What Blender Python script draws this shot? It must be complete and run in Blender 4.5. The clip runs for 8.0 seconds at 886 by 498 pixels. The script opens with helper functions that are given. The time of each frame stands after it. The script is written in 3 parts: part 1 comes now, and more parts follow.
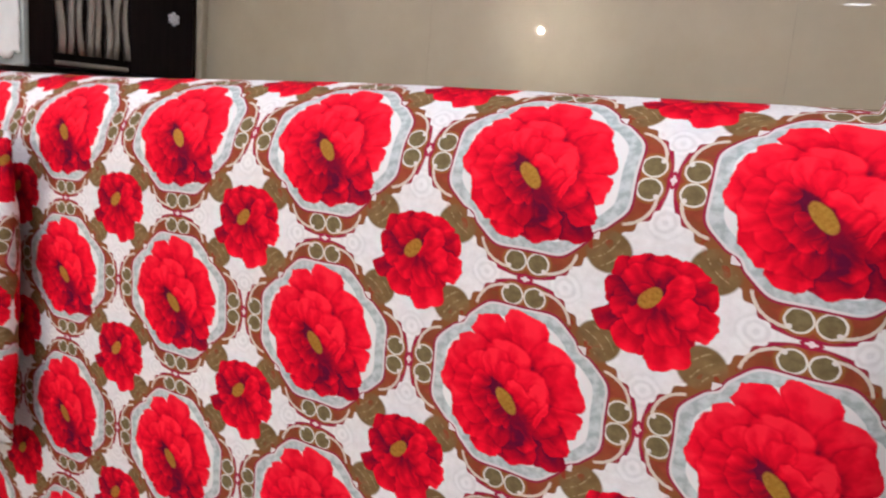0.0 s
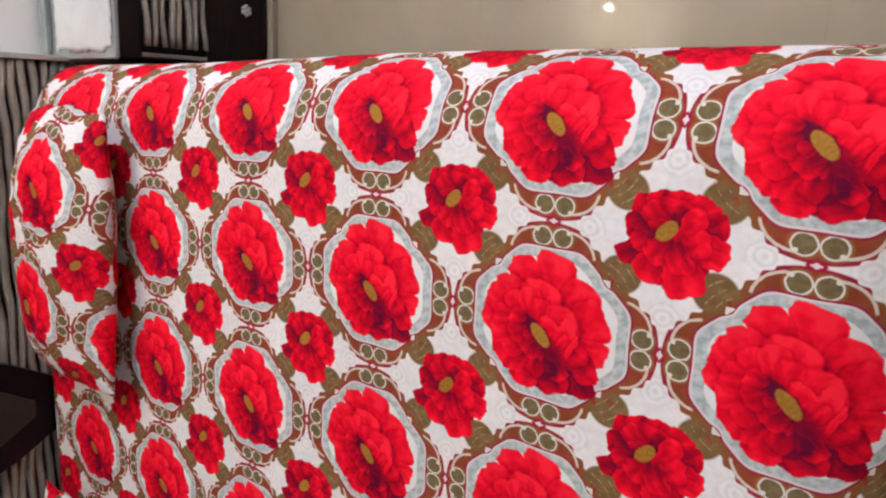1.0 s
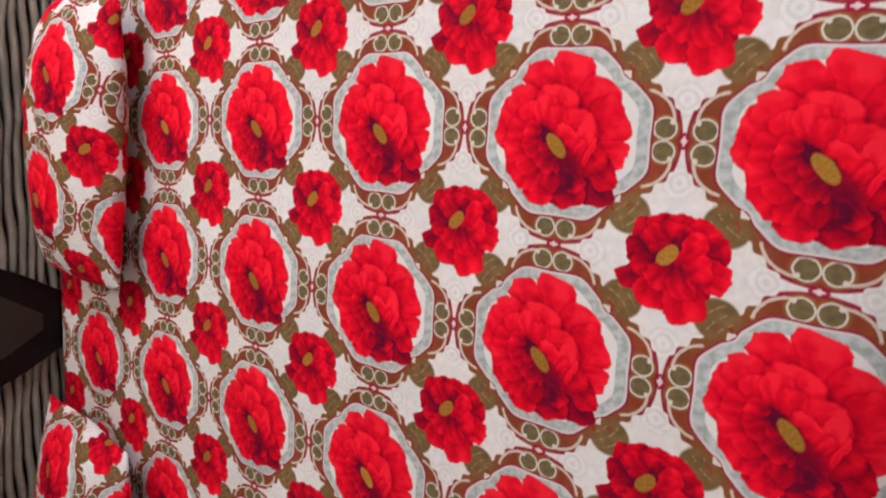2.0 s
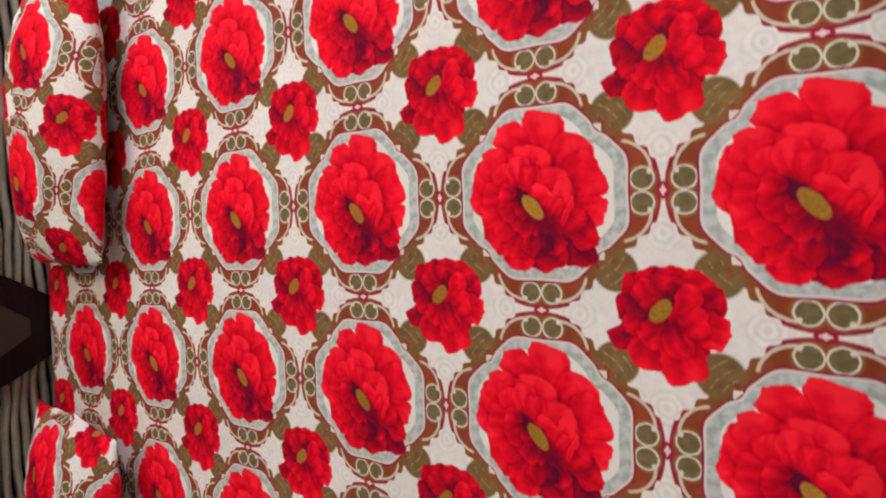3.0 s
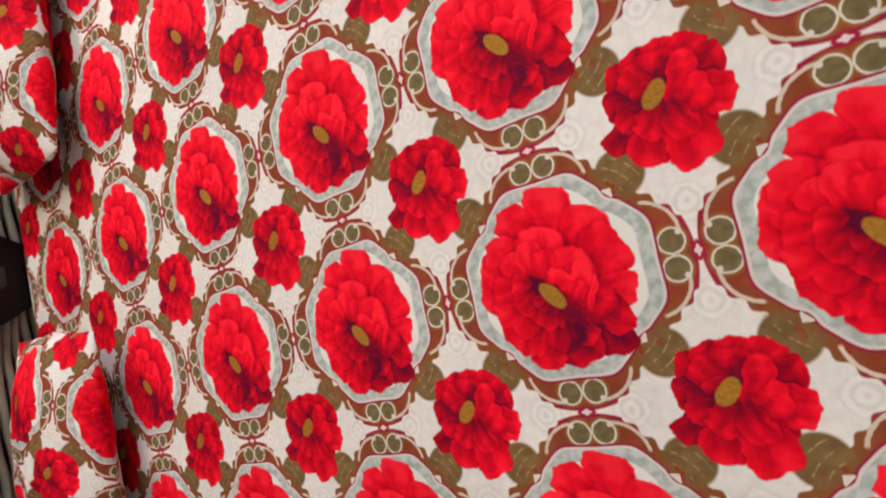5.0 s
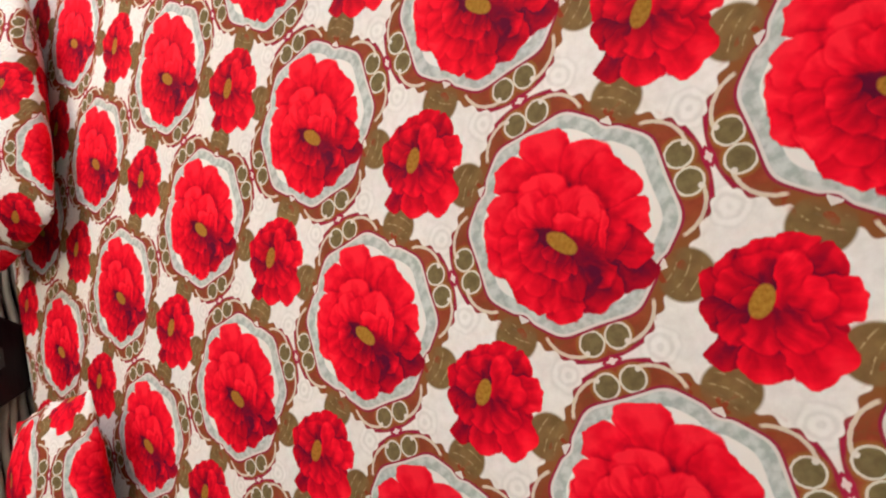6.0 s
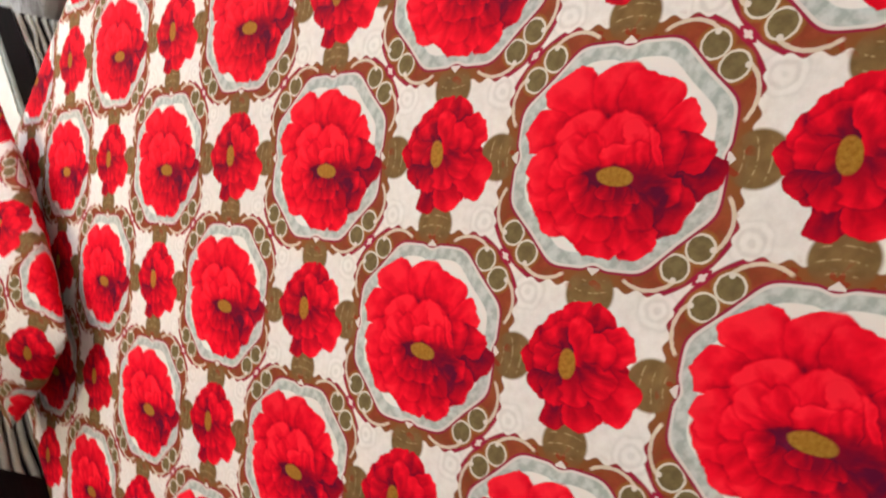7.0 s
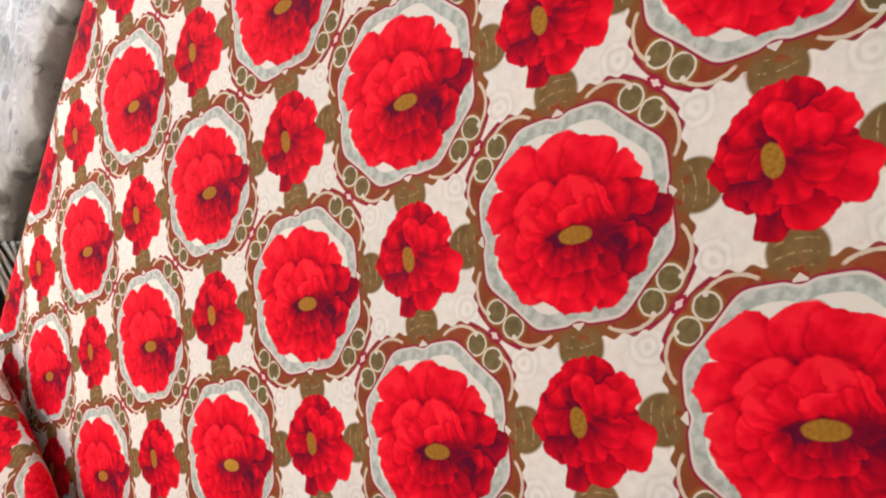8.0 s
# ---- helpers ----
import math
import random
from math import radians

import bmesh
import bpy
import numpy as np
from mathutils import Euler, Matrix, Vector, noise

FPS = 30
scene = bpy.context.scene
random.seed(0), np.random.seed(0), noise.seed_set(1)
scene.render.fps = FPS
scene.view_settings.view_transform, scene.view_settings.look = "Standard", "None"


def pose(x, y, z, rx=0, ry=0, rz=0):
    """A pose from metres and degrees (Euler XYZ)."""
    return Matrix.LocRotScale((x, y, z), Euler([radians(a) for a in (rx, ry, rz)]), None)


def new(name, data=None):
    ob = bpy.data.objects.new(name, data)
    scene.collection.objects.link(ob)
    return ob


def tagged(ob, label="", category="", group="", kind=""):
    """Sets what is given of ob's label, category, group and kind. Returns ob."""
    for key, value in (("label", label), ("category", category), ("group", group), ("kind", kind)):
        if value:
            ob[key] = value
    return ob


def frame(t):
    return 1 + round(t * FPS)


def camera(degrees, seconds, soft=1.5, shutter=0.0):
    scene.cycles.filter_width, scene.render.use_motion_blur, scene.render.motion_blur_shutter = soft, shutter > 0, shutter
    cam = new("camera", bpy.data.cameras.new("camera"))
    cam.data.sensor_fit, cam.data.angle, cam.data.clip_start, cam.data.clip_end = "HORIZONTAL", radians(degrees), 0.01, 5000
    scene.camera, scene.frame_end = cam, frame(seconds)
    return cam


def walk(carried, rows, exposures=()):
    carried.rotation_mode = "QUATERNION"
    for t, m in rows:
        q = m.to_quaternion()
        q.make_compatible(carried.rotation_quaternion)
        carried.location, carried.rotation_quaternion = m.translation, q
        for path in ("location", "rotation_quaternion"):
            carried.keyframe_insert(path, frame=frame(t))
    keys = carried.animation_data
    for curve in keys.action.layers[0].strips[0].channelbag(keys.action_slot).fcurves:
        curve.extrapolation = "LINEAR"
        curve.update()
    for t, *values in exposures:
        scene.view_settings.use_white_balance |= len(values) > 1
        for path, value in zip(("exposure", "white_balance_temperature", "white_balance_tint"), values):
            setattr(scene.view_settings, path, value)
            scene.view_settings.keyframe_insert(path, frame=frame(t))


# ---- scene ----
# Metres; x to the bed's right-hand side, y towards the headboard, z up.
cam = camera(62.6, 8.0, soft=2.05, shutter=0.3)
ROWS = [
    (0.0, 0.0406, -0.3384, 1.3096, -7.27, 31.63, -84.64),
    (0.2, 0.0411, -0.3599, 1.3230, -7.27, 33.27, -85.88),
    (0.3, 0.0381, -0.3802, 1.3319, -8.39, 33.54, -86.24),
    (0.5, 0.0359, -0.4049, 1.3400, -8.36, 34.29, -86.51),
    (0.8, 0.0229, -0.4274, 1.3512, -9.89, 37.05, -87.33),
    (1.0, 0.0038, -0.4359, 1.3516, -9.51, 37.77, -87.29),
    (1.2, -0.0495, -0.4480, 1.3540, -6.95, 38.61, -87.38),
    (1.5, -0.1089, -0.4476, 1.3441, -6.83, 37.77, -85.68),
    (1.7, -0.1816, -0.4512, 1.3416, -7.33, 38.80, -85.98),
    (2.8, -0.4927, -0.4634, 1.2821, -3.80, 40.91, -89.79),
    (3.0, -0.5671, -0.4627, 1.2717, -3.47, 40.44, -92.23),
    (3.2, -0.6274, -0.4580, 1.2592, -2.79, 40.54, -93.19),
    (3.5, -0.6954, -0.4456, 1.2363, -3.59, 40.41, -94.92),
    (3.7, -0.7644, -0.4297, 1.2290, -5.17, 40.28, -97.31),
    (3.9, -0.8150, -0.4156, 1.2138, -5.64, 39.68, -97.29),
    (4.0, -0.8316, -0.4138, 1.2085, -5.87, 39.68, -97.62),
    (4.2, -0.8786, -0.4045, 1.2083, -5.88, 39.02, -97.40),
    (4.5, -0.9425, -0.4030, 1.2027, -5.66, 39.36, -98.84),
    (4.7, -1.0137, -0.4061, 1.1930, -5.32, 40.12, -102.05),
    (5.8, -1.2034, -0.3656, 1.1619, -1.71, 42.18, -111.01),
    (6.0, -1.2351, -0.3417, 1.1529, -0.48, 41.74, -112.43),
    (6.2, -1.2594, -0.3164, 1.1507, -0.62, 40.82, -114.58),
    (6.5, -1.2911, -0.2802, 1.1462, -0.60, 40.83, -118.98),
    (6.8, -1.3168, -0.2314, 1.1484, -0.79, 40.42, -124.91),
    (7.0, -1.3295, -0.2085, 1.1582, -0.99, 41.16, -128.12),
    (7.2, -1.3527, -0.1988, 1.1662, -1.50, 40.92, -135.60),
    (7.3, -1.3579, -0.1998, 1.1689, -1.59, 40.97, -138.30),
    (7.5, -1.3699, -0.1992, 1.1796, -1.86, 40.74, -141.83),
    (7.7, -1.3781, -0.1936, 1.1835, -1.27, 39.73, -144.09),
    (8.0, -1.3740, -0.1878, 1.1908, -1.01, 38.86, -145.11),
]
EXPOSURES = [(0.0, 0.12, 5650, 13), (1.5, 0.11, 5700, 13), (3.0, 0.21, 6050, 9), (4.7, 0.46, 6050, 8), (6.0, 0.65, 6150, 8), (8.0, 0.60, 6250, 9)]
walk(cam, [(t, pose(*p)) for t, *p in ROWS], EXPOSURES)

# ---- world and lamps ----
world = bpy.data.worlds.new("room_air")
scene.world = world
world.use_nodes = True
world.node_tree.nodes["Background"].inputs[0].default_value = (0.9, 0.95, 1.0, 1)
world.node_tree.nodes["Background"].inputs[1].default_value = 0.05
BULB_POWER, FILL_POWER, DAY_POWER = 3500.0, 265.0, 1.6

# ---- plan ----
PU, PV = 0.300, 0.2695            # repeat of the print along and across the bed
BED_TOP = 0.558
BED_RIGHT, BED_LEFT = 0.086, -1.663
BED_FOOT, BED_HEAD = -0.405, 1.40
HEADBOARD_Y = 1.435
WALL_HEAD, WALL_RIGHT, WALL_LEFT, WALL_FOOT, CEILING = 1.545, 2.30, -3.10, -2.60, 2.95


# ---- small builders ----
def part(name, bm, material, parent=None, label="", smooth=False):
    me = bpy.data.meshes.new(name)
    bmesh.ops.recalc_face_normals(bm, faces=bm.faces)
    bm.to_mesh(me)
    bm.free()
    ob = new(name, me)
    if material:
        me.materials.append(material)
    if smooth:
        me.shade_smooth()
    if parent:
        ob.parent = parent
    return tagged(ob, label)


def thing(name, label, category, group="", kind="", at=(0, 0, 0)):
    ob = new(name)
    ob.location = at
    ob.empty_display_size = 0.05
    return tagged(ob, label, category, group, kind)


def box(bm, x0, x1, y0, y1, z0, z1, bevel=0.0, segments=2):
    made = bmesh.ops.create_cube(bm, size=1.0)["verts"]
    for v in made:
        v.co = Vector((x0 + (v.co.x + 0.5) * (x1 - x0), y0 + (v.co.y + 0.5) * (y1 - y0), z0 + (v.co.z + 0.5) * (z1 - z0)))
    if bevel:
        edges = list({e for v in made for e in v.link_edges})
        bmesh.ops.bevel(bm, geom=edges, offset=bevel, segments=segments, affect="EDGES", profile=0.5)
    return bm


def block(*a, **k):
    return box(bmesh.new(), *a, **k)


# ---- node arithmetic: builds shader math from plain expressions ----
class Net:
    def __init__(self, name):
        self.mat = bpy.data.materials.new(name)
        self.mat.use_nodes = True
        self.tree = self.mat.node_tree
        self.bsdf = self.tree.nodes["Principled BSDF"]

    def node(self, kind, *inputs, **props):
        n = self.tree.nodes.new(kind)
        for key, value in props.items():
            setattr(n, key, value)
        for i, value in enumerate(inputs):
            if value is not None:
                self.feed(n.inputs[i], value)
        return n

    def feed(self, socket, value):
        if isinstance(value, Val):
            value = value.socket
        if isinstance(value, bpy.types.NodeSocket):
            self.tree.links.new(value, socket)
        else:
            socket.default_value = value

    def math(self, op, a, b=None, c=None, clamp=False):
        n = self.node("ShaderNodeMath", a, b, c, operation=op, use_clamp=clamp)
        return Val(self, n.outputs[0])

    def step(self, x, lo, hi):
        """0 below lo, 1 above hi, smooth between."""
        n = self.node("ShaderNodeMapRange", x, lo, hi, 0.0, 1.0, interpolation_type="SMOOTHSTEP")
        return Val(self, n.outputs[0])

    def mix(self, f, a, b):
        n = self.node("ShaderNodeMix", data_type="FLOAT")
        self.feed(n.inputs[0], f), self.feed(n.inputs[2], a), self.feed(n.inputs[3], b)
        return Val(self, n.outputs[0])

    def tint(self, f, a, b, blend="MIX"):
        n = self.node("ShaderNodeMix", data_type="RGBA", blend_type=blend)
        self.feed(n.inputs[0], f), self.feed(n.inputs[6], a), self.feed(n.inputs[7], b)
        return n.outputs[2]

    def ramp(self, f, stops):
        n = self.node("ShaderNodeValToRGB", f)
        e = n.color_ramp.elements
        for i, (p, c) in enumerate(stops):
            s = e[i] if i < 2 else e.new(p)
            s.position, s.color = p, (*c, 1)
        return n.outputs[0]

    def vec(self, x, y, z=0.0):
        return self.node("ShaderNodeCombineXYZ", x, y, z).outputs[0]

    def noise(self, vector, scale, detail=2.0, rough=0.5, out=0):
        n = self.node("ShaderNodeTexNoise", vector)
        self.feed(n.inputs["Scale"], scale), self.feed(n.inputs["Detail"], detail), self.feed(n.inputs["Roughness"], rough)
        return Val(self, n.outputs[out])

    def bump(self, height, strength=0.3, distance=0.002, normal=None):
        n = self.node("ShaderNodeBump")
        self.feed(n.inputs["Strength"], strength), self.feed(n.inputs["Distance"], distance), self.feed(n.inputs["Height"], height)
        if normal is not None:
            self.feed(n.inputs["Normal"], normal)
        return n.outputs[0]

    def set(self, **values):
        for key, value in values.items():
            self.feed(self.bsdf.inputs[key.replace("_", " ")], value)
        return self.mat

    def coords(self, kind="Object"):
        return self.node("ShaderNodeTexCoord").outputs[kind]


class Val:
    def __init__(self, net, socket):
        self.net, self.socket = net, socket

    def __add__(self, o): return self.net.math("ADD", self, o)
    def __radd__(self, o): return self.net.math("ADD", o, self)
    def __sub__(self, o): return self.net.math("SUBTRACT", self, o)
    def __rsub__(self, o): return self.net.math("SUBTRACT", o, self)
    def __mul__(self, o): return self.net.math("MULTIPLY", self, o)
    def __rmul__(self, o): return self.net.math("MULTIPLY", o, self)
    def __abs__(self): return self.net.math("ABSOLUTE", self)

    def most(self, o): return self.net.math("MAXIMUM", self, o)
    def least(self, o): return self.net.math("MINIMUM", self, o)


# ---- the printed cotton ----
def petals(net, at, rows, cover, tone, edge, depth):
    """Lays petals (root x, y, tip x, y, half-breadth, tone), broader towards the tip, over one another; gives the cover and the tone."""
    sep = net.node("ShaderNodeSeparateXYZ", at)
    px, py = Val(net, sep.outputs[0]) * (1 / SPREAD), Val(net, sep.outputs[1]) * (1 / SPREAD)
    for i, (x0, y0, x1, y1, across, shade) in enumerate(rows):
        x, y, along = (x0 + x1) / 2, (y0 + y1) / 2, math.hypot(x1 - x0, y1 - y0) / 2
        c, s = (x1 - x0) / along / 2, (y1 - y0) / along / 2
        out = net.math("MULTIPLY_ADD", px, c / along, net.math("MULTIPLY_ADD", py, s / along, -(x * c + y * s) / along))
        off = net.math("MULTIPLY_ADD", px, -s / across, net.math("MULTIPLY_ADD", py, c / across, (x * s - y * c) / across))
        flare = off * net.math("MULTIPLY_ADD", out, -0.22, 1.0)
        p, q = out * out, flare * flare
        d = net.math("MULTIPLY_ADD", net.math("MULTIPLY_ADD", p, p, q * q), 0.3, (p + q) * 0.7)
        tone = net.math("MULTIPLY_ADD", net.step(d, 1.6, 0.85), -depth, tone)
        inside = net.step(d, 1.0 + edge, 1.0 - edge)
        pleat = net.math("SINE", net.math("MULTIPLY_ADD", flare, 5.0 + i % 3, net.math("MULTIPLY_ADD", out, 1.2, 1.7 * i)))
        face = net.math("MULTIPLY_ADD", out, 0.25, net.math("MULTIPLY_ADD", pleat, 0.08, shade))
        tone = net.mix(inside, tone, face)
        cover = inside if cover is None else cover.most(inside)
    return cover, tone


SPREAD = 1.02
PEONY_RIM = [
    (-0.008, -0.144, 0.047, -0.342, 0.098, 0.82), (-0.051, -0.139, -0.169, -0.3, 0.068, 0.74), (0.071, -0.053, 0.189, -0.225, 0.086, 0.72), (0.097, -0.011, 0.27, -0.091, 0.1, 0.66),
    (0.125, 0.135, 0.189, 0.306, 0.066, 0.2), (0.131, 0.043, 0.278, 0.092, 0.055, 0.72), (0.121, 0.078, 0.231, 0.224, 0.059, 0.38), (0.006, 0.123, 0.048, 0.329, 0.089, 0.32),
    (-0.042, 0.151, -0.123, 0.323, 0.067, 0.56), (-0.13, 0.025, -0.324, 0.013, 0.078, 0.68), (-0.125, 0.066, -0.274, 0.119, 0.073, 0.62), (-0.091, 0.114, -0.216, 0.236, 0.075, 0.6),
    (-0.112, -0.035, -0.3, -0.112, 0.077, 0.72), (-0.082, -0.06, -0.255, -0.173, 0.081, 0.74),
]
PEONY_CUP = [
    (0, 0.195, 0.188, 0.073, 0.053, 0.36), (0.031, 0.142, 0.086, 0.256, 0.043, 0.44), (-0.08, 0.012, -0.015, -0.2, 0.093, 0.78), (-0.023, 0.079, 0.119, -0.083, 0.085, 0.7),
    (0.005, 0.249, 0.148, 0.008, 0.025, 0.78), (-0.004, 0.205, 0.119, -0.005, 0.03, 0.52), (0.052, 0.097, 0.12, -0.045, 0.04, 0.78), (-0.123, 0.035, -0.161, -0.132, 0.063, 0.68),
    (-0.08, 0.012, -0.096, -0.157, 0.053, 0.8), (-0.051, 0.031, -0.026, -0.111, 0.048, 0.66), (-0.03, 0.062, 0.044, -0.025, 0.053, 0.74), (0.018, 0.12, 0.086, 0.024, 0.037, 0.62),
]
PEONY_RUFFLE = [
    (-0.14, -0.011, 0.06, 0.228, 0.08, 0.14), (0.057, 0.213, -0.066, 0.198, 0.049, 0.24), (-0.087, 0.168, -0.141, 0.263, 0.053, 0.52), (-0.114, 0.114, -0.21, 0.153, 0.062, 0.56),
    (-0.164, 0.09, -0.27, 0.085, 0.054, 0.66), (-0.138, 0.02, -0.256, 0.005, 0.059, 0.6), (-0.005, 0.146, -0.06, 0.247, 0.043, 0.34), (-0.03, 0.085, -0.11, 0.159, 0.056, 0.42),
    (-0.081, 0.048, -0.18, 0.075, 0.05, 0.44), (-0.098, 0.01, -0.187, -0.016, 0.038, 0.54), (-0.006, 0.125, -0.036, 0.173, 0.026, 0.36), (-0.045, 0.064, -0.094, 0.083, 0.031, 0.34),
]
BLOOM_RIM = [
    (-0.033, -0.072, -0.154, -0.149, 0.051, 0.42), (-0.006, -0.072, -0.062, -0.203, 0.059, 0.46), (0.012, -0.072, 0.04, -0.211, 0.059, 0.52), (0.047, -0.071, 0.139, -0.195, 0.055, 0.5),
    (0.088, -0.052, 0.203, -0.098, 0.05, 0.36), (0.084, -0.004, 0.212, 0.035, 0.063, 0.62), (-0.061, 0.026, -0.205, 0.112, 0.053, 0.26), (-0.045, -0.043, -0.184, -0.023, 0.06, 0.26),
    (-0.024, 0.026, -0.095, 0.189, 0.064, 0.58), (0.048, 0.011, 0.063, 0.228, 0.082, 0.66),
]
BLOOM_CUP = [
    (-0.04, -0.003, -0.145, -0.003, 0.052, 0.28), (0.001, -0.058, 0.023, -0.177, 0.063, 0.52), (-0.032, -0.047, -0.097, -0.147, 0.049, 0.5), (0.009, -0.042, 0.058, -0.138, 0.038, 0.24),
    (0.031, 0.044, 0.1, -0.151, 0.044, 0.6), (-0.041, 0.006, -0.157, 0.042, 0.043, 0.4), (-0.011, -0.004, -0.079, 0.1, 0.051, 0.5), (0.051, 0.019, 0.141, -0.016, 0.051, 0.6),
    (0.021, -0.004, 0.058, 0.126, 0.052, 0.54), (-0.023, -0.023, -0.069, -0.083, 0.032, 0.38),
]


def printed_cotton():
    net = Net("printed_cotton")
    uv = net.node("ShaderNodeUVMap", uv_map="print").outputs[0]
    sep = net.node("ShaderNodeSeparateXYZ", uv)
    u, v = Val(net, sep.outputs[0]), Val(net, sep.outputs[1])
    a = u - net.math("ROUND", u)
    b = v - net.math("ROUND", v)
    u2, v2 = u - 0.5, v - 0.5
    a2 = u2 - net.math("ROUND", u2)
    b2 = v2 - net.math("ROUND", v2)
    cell, cell2 = net.vec(a, b), net.vec(a2, b2, 3.0)

    def frayed(at, scale, amount):
        n = net.noise(at, scale, 1.0, 0.5, 1)
        s = net.node("ShaderNodeVectorMath", n, (0.5, 0.5, 0.5), operation="SUBTRACT").outputs[0]
        s = net.node("ShaderNodeVectorMath", s, operation="SCALE")
        s.inputs["Scale"].default_value = amount
        flat = net.node("ShaderNodeVectorMath", at, s.outputs[0], operation="ADD").outputs[0]
        return net.node("ShaderNodeVectorMath", flat, (1, 1, 0), operation="MULTIPLY").outputs[0]

    # the border repeats eightfold round each medallion
    A, B = abs(a), abs(b)
    m, n = A.most(B), A.least(B)
    ground = net.ramp(net.noise(uv, 26.0, 4.0, 0.6), [(0.3, (0.79, 0.755, 0.74)), (0.7, (0.90, 0.872, 0.86))])
    # faint self-coloured rosettes in the white, squarish and double-ringed
    def rosette(p, q):
        p, q = abs(p), abs(q)
        return net.math("SMOOTH_MAX", p.most(q), (p + q) * 0.74, 0.02)
    wob = (net.noise(uv, 22.0, 2.0) - 0.5) * 0.022
    ros = rosette(A - 0.5, B - 0.165).least(rosette(A - 0.165, B - 0.5)) + wob
    ring = net.math("SINE", ros * 210.0)
    color = net.tint(net.step(ros, 0.078, 0.060) * net.step(ring, -0.1, 1.0) * 0.20, ground, (0.46, 0.45, 0.445, 1))
    color = net.tint(net.step(ros, 0.070, 0.050) * net.step(ring, 0.2, -1.0) * 0.4, color, (0.94, 0.92, 0.91, 1))

    # rust border with its scalloped rim
    ripple = net.math("SINE", (m - n) * 62.0) * 0.012
    rim = (m + n * n * 1.39 - 0.495).most((m + n - 0.60 + ripple) * 0.75)
    leaf = net.math("SQRT", (A - 0.315) * (A - 0.315) + (B - 0.315) * (B - 0.315))
    rust = net.ramp(net.noise(cell, 14.0, 4.0, 0.62), [(0.30, (0.205, 0.068, 0.024)), (0.46, (0.255, 0.046, 0.022)), (0.70, (0.350, 0.064, 0.030))])
    rust = net.tint(net.step(n, 0.10, 0.24), rust, (0.245, 0.088, 0.027, 1))
    color = net.tint(net.step(rim, 0.004, -0.004), color, rust)
    edge_line = net.step(abs(rim + 0.008), 0.009, 0.004) * net.step(n, 0.20, 0.14)
    color = net.tint(edge_line, color, (0.33, 0.012, 0.045, 1))
    arcs = net.math("SQRT", (m - 0.20) * (m - 0.20) + (n - 0.20) * (n - 0.20))
    vein = net.step(net.math("SINE", arcs * 165.0), 0.80, 1.0) * net.step(leaf, 0.075, 0.055) * net.step(net.noise(cell, 45.0, 1.0), 0.42, 0.56) * 0.8
    khaki = net.tint(vein, net.ramp(net.noise(cell, 20.0, 3.0), [(0.3, (0.165, 0.098, 0.036)), (0.7, (0.235, 0.145, 0.058))]), (0.42, 0.31, 0.17, 1))
    color = net.tint(net.step(leaf, 0.094, 0.080) * net.step(m + n, 0.50, 0.60), color, khaki)
    dabs = net.step(net.noise(cell, 23.0, 1.0), 0.60, 0.66) * net.step(m + n, 0.64, 0.56) * net.step(n, 0.14, 0.2)
    color = net.tint(dabs * 0.7, color, (0.30, 0.020, 0.010, 1))
    # paired eyelets and the scroll behind them
    fray = (net.noise(cell, 55.0, 1.0) - 0.5) * 0.006
    eye = net.math("SQRT", (m - 0.425) * (m - 0.425) + (n - 0.047) * (n - 0.047))
    color = net.tint(net.step(eye + fray, 0.064, 0.047) * 0.75, color, (0.30, 0.16, 0.03, 1))
    scroll = abs(net.math("SQRT", (m - 0.335) * (m - 0.335) + (n - 0.075) * (n - 0.075)) - 0.123)
    color = net.tint(net.step(scroll + fray, 0.0085, 0.004) * net.step(n, 0.06, 0.075) * net.step(m, 0.345, 0.36), color, (0.68, 0.59, 0.48, 1))
    color = net.tint(net.step(eye + fray, 0.0490, 0.045), color, (0.72, 0.68, 0.61, 1))
    color = net.tint(net.step(eye + fray, 0.0415, 0.0375), color, net.ramp(net.noise(cell, 32.0, 2.0), [(0.35, (0.150, 0.110, 0.047)), (0.65, (0.205, 0.155, 0.070))]))
    dot = net.math("SQRT", (m - 0.452) * (m - 0.452) + (n - 0.073) * (n - 0.073))
    color = net.tint(net.step(dot, 0.012, 0.007), color, (0.74, 0.70, 0.66, 1))
    # crossing point between neighbours
    knot = net.math("SQRT", (m - 0.5) * (m - 0.5) * 2.4 + n * n * 0.8) * 0.45 + (abs(m - 0.5) * 1.5 + n * 0.9) * 0.5 - net.step(abs(abs(m - 0.5) * 1.5 - n * 0.9), 0.0, 0.012) * 0.004 + 0.003
    color = net.tint(net.step(knot, 0.034, 0.028), color, (0.36, 0.012, 0.05, 1))
    color = net.tint(net.step(knot, 0.020, 0.014), color, (0.78, 0.68, 0.68, 1))
    # pale grey wreath
    wreath = net.math("SMOOTH_MAX", m - 0.362 - n * 0.03, (m + n - 0.505) * 0.74, 0.05) - 0.004
    wreath = wreath + net.step(m - n, 0.075, 0.0) * 0.014
    tri = (m + n - 0.545 + (m - n) * 0.9).most(0.512 - (m + n)).most(m - n - 0.028)
    color = net.tint(net.step(wreath, 0.018, 0.012), color, (0.30, 0.014, 0.05, 1))
    color = net.tint(net.step(tri, 0.004, 0.0), color, (0.75, 0.70, 0.68, 1))
    color = net.tint(net.step(wreath, 0.008, 0.004), color, (0.72, 0.68, 0.66, 1))
    flecks = net.ramp(net.noise(cell, 30.0, 2.0), [(0.38, (0.40, 0.45, 0.44)), (0.62, (0.60, 0.64, 0.63))])
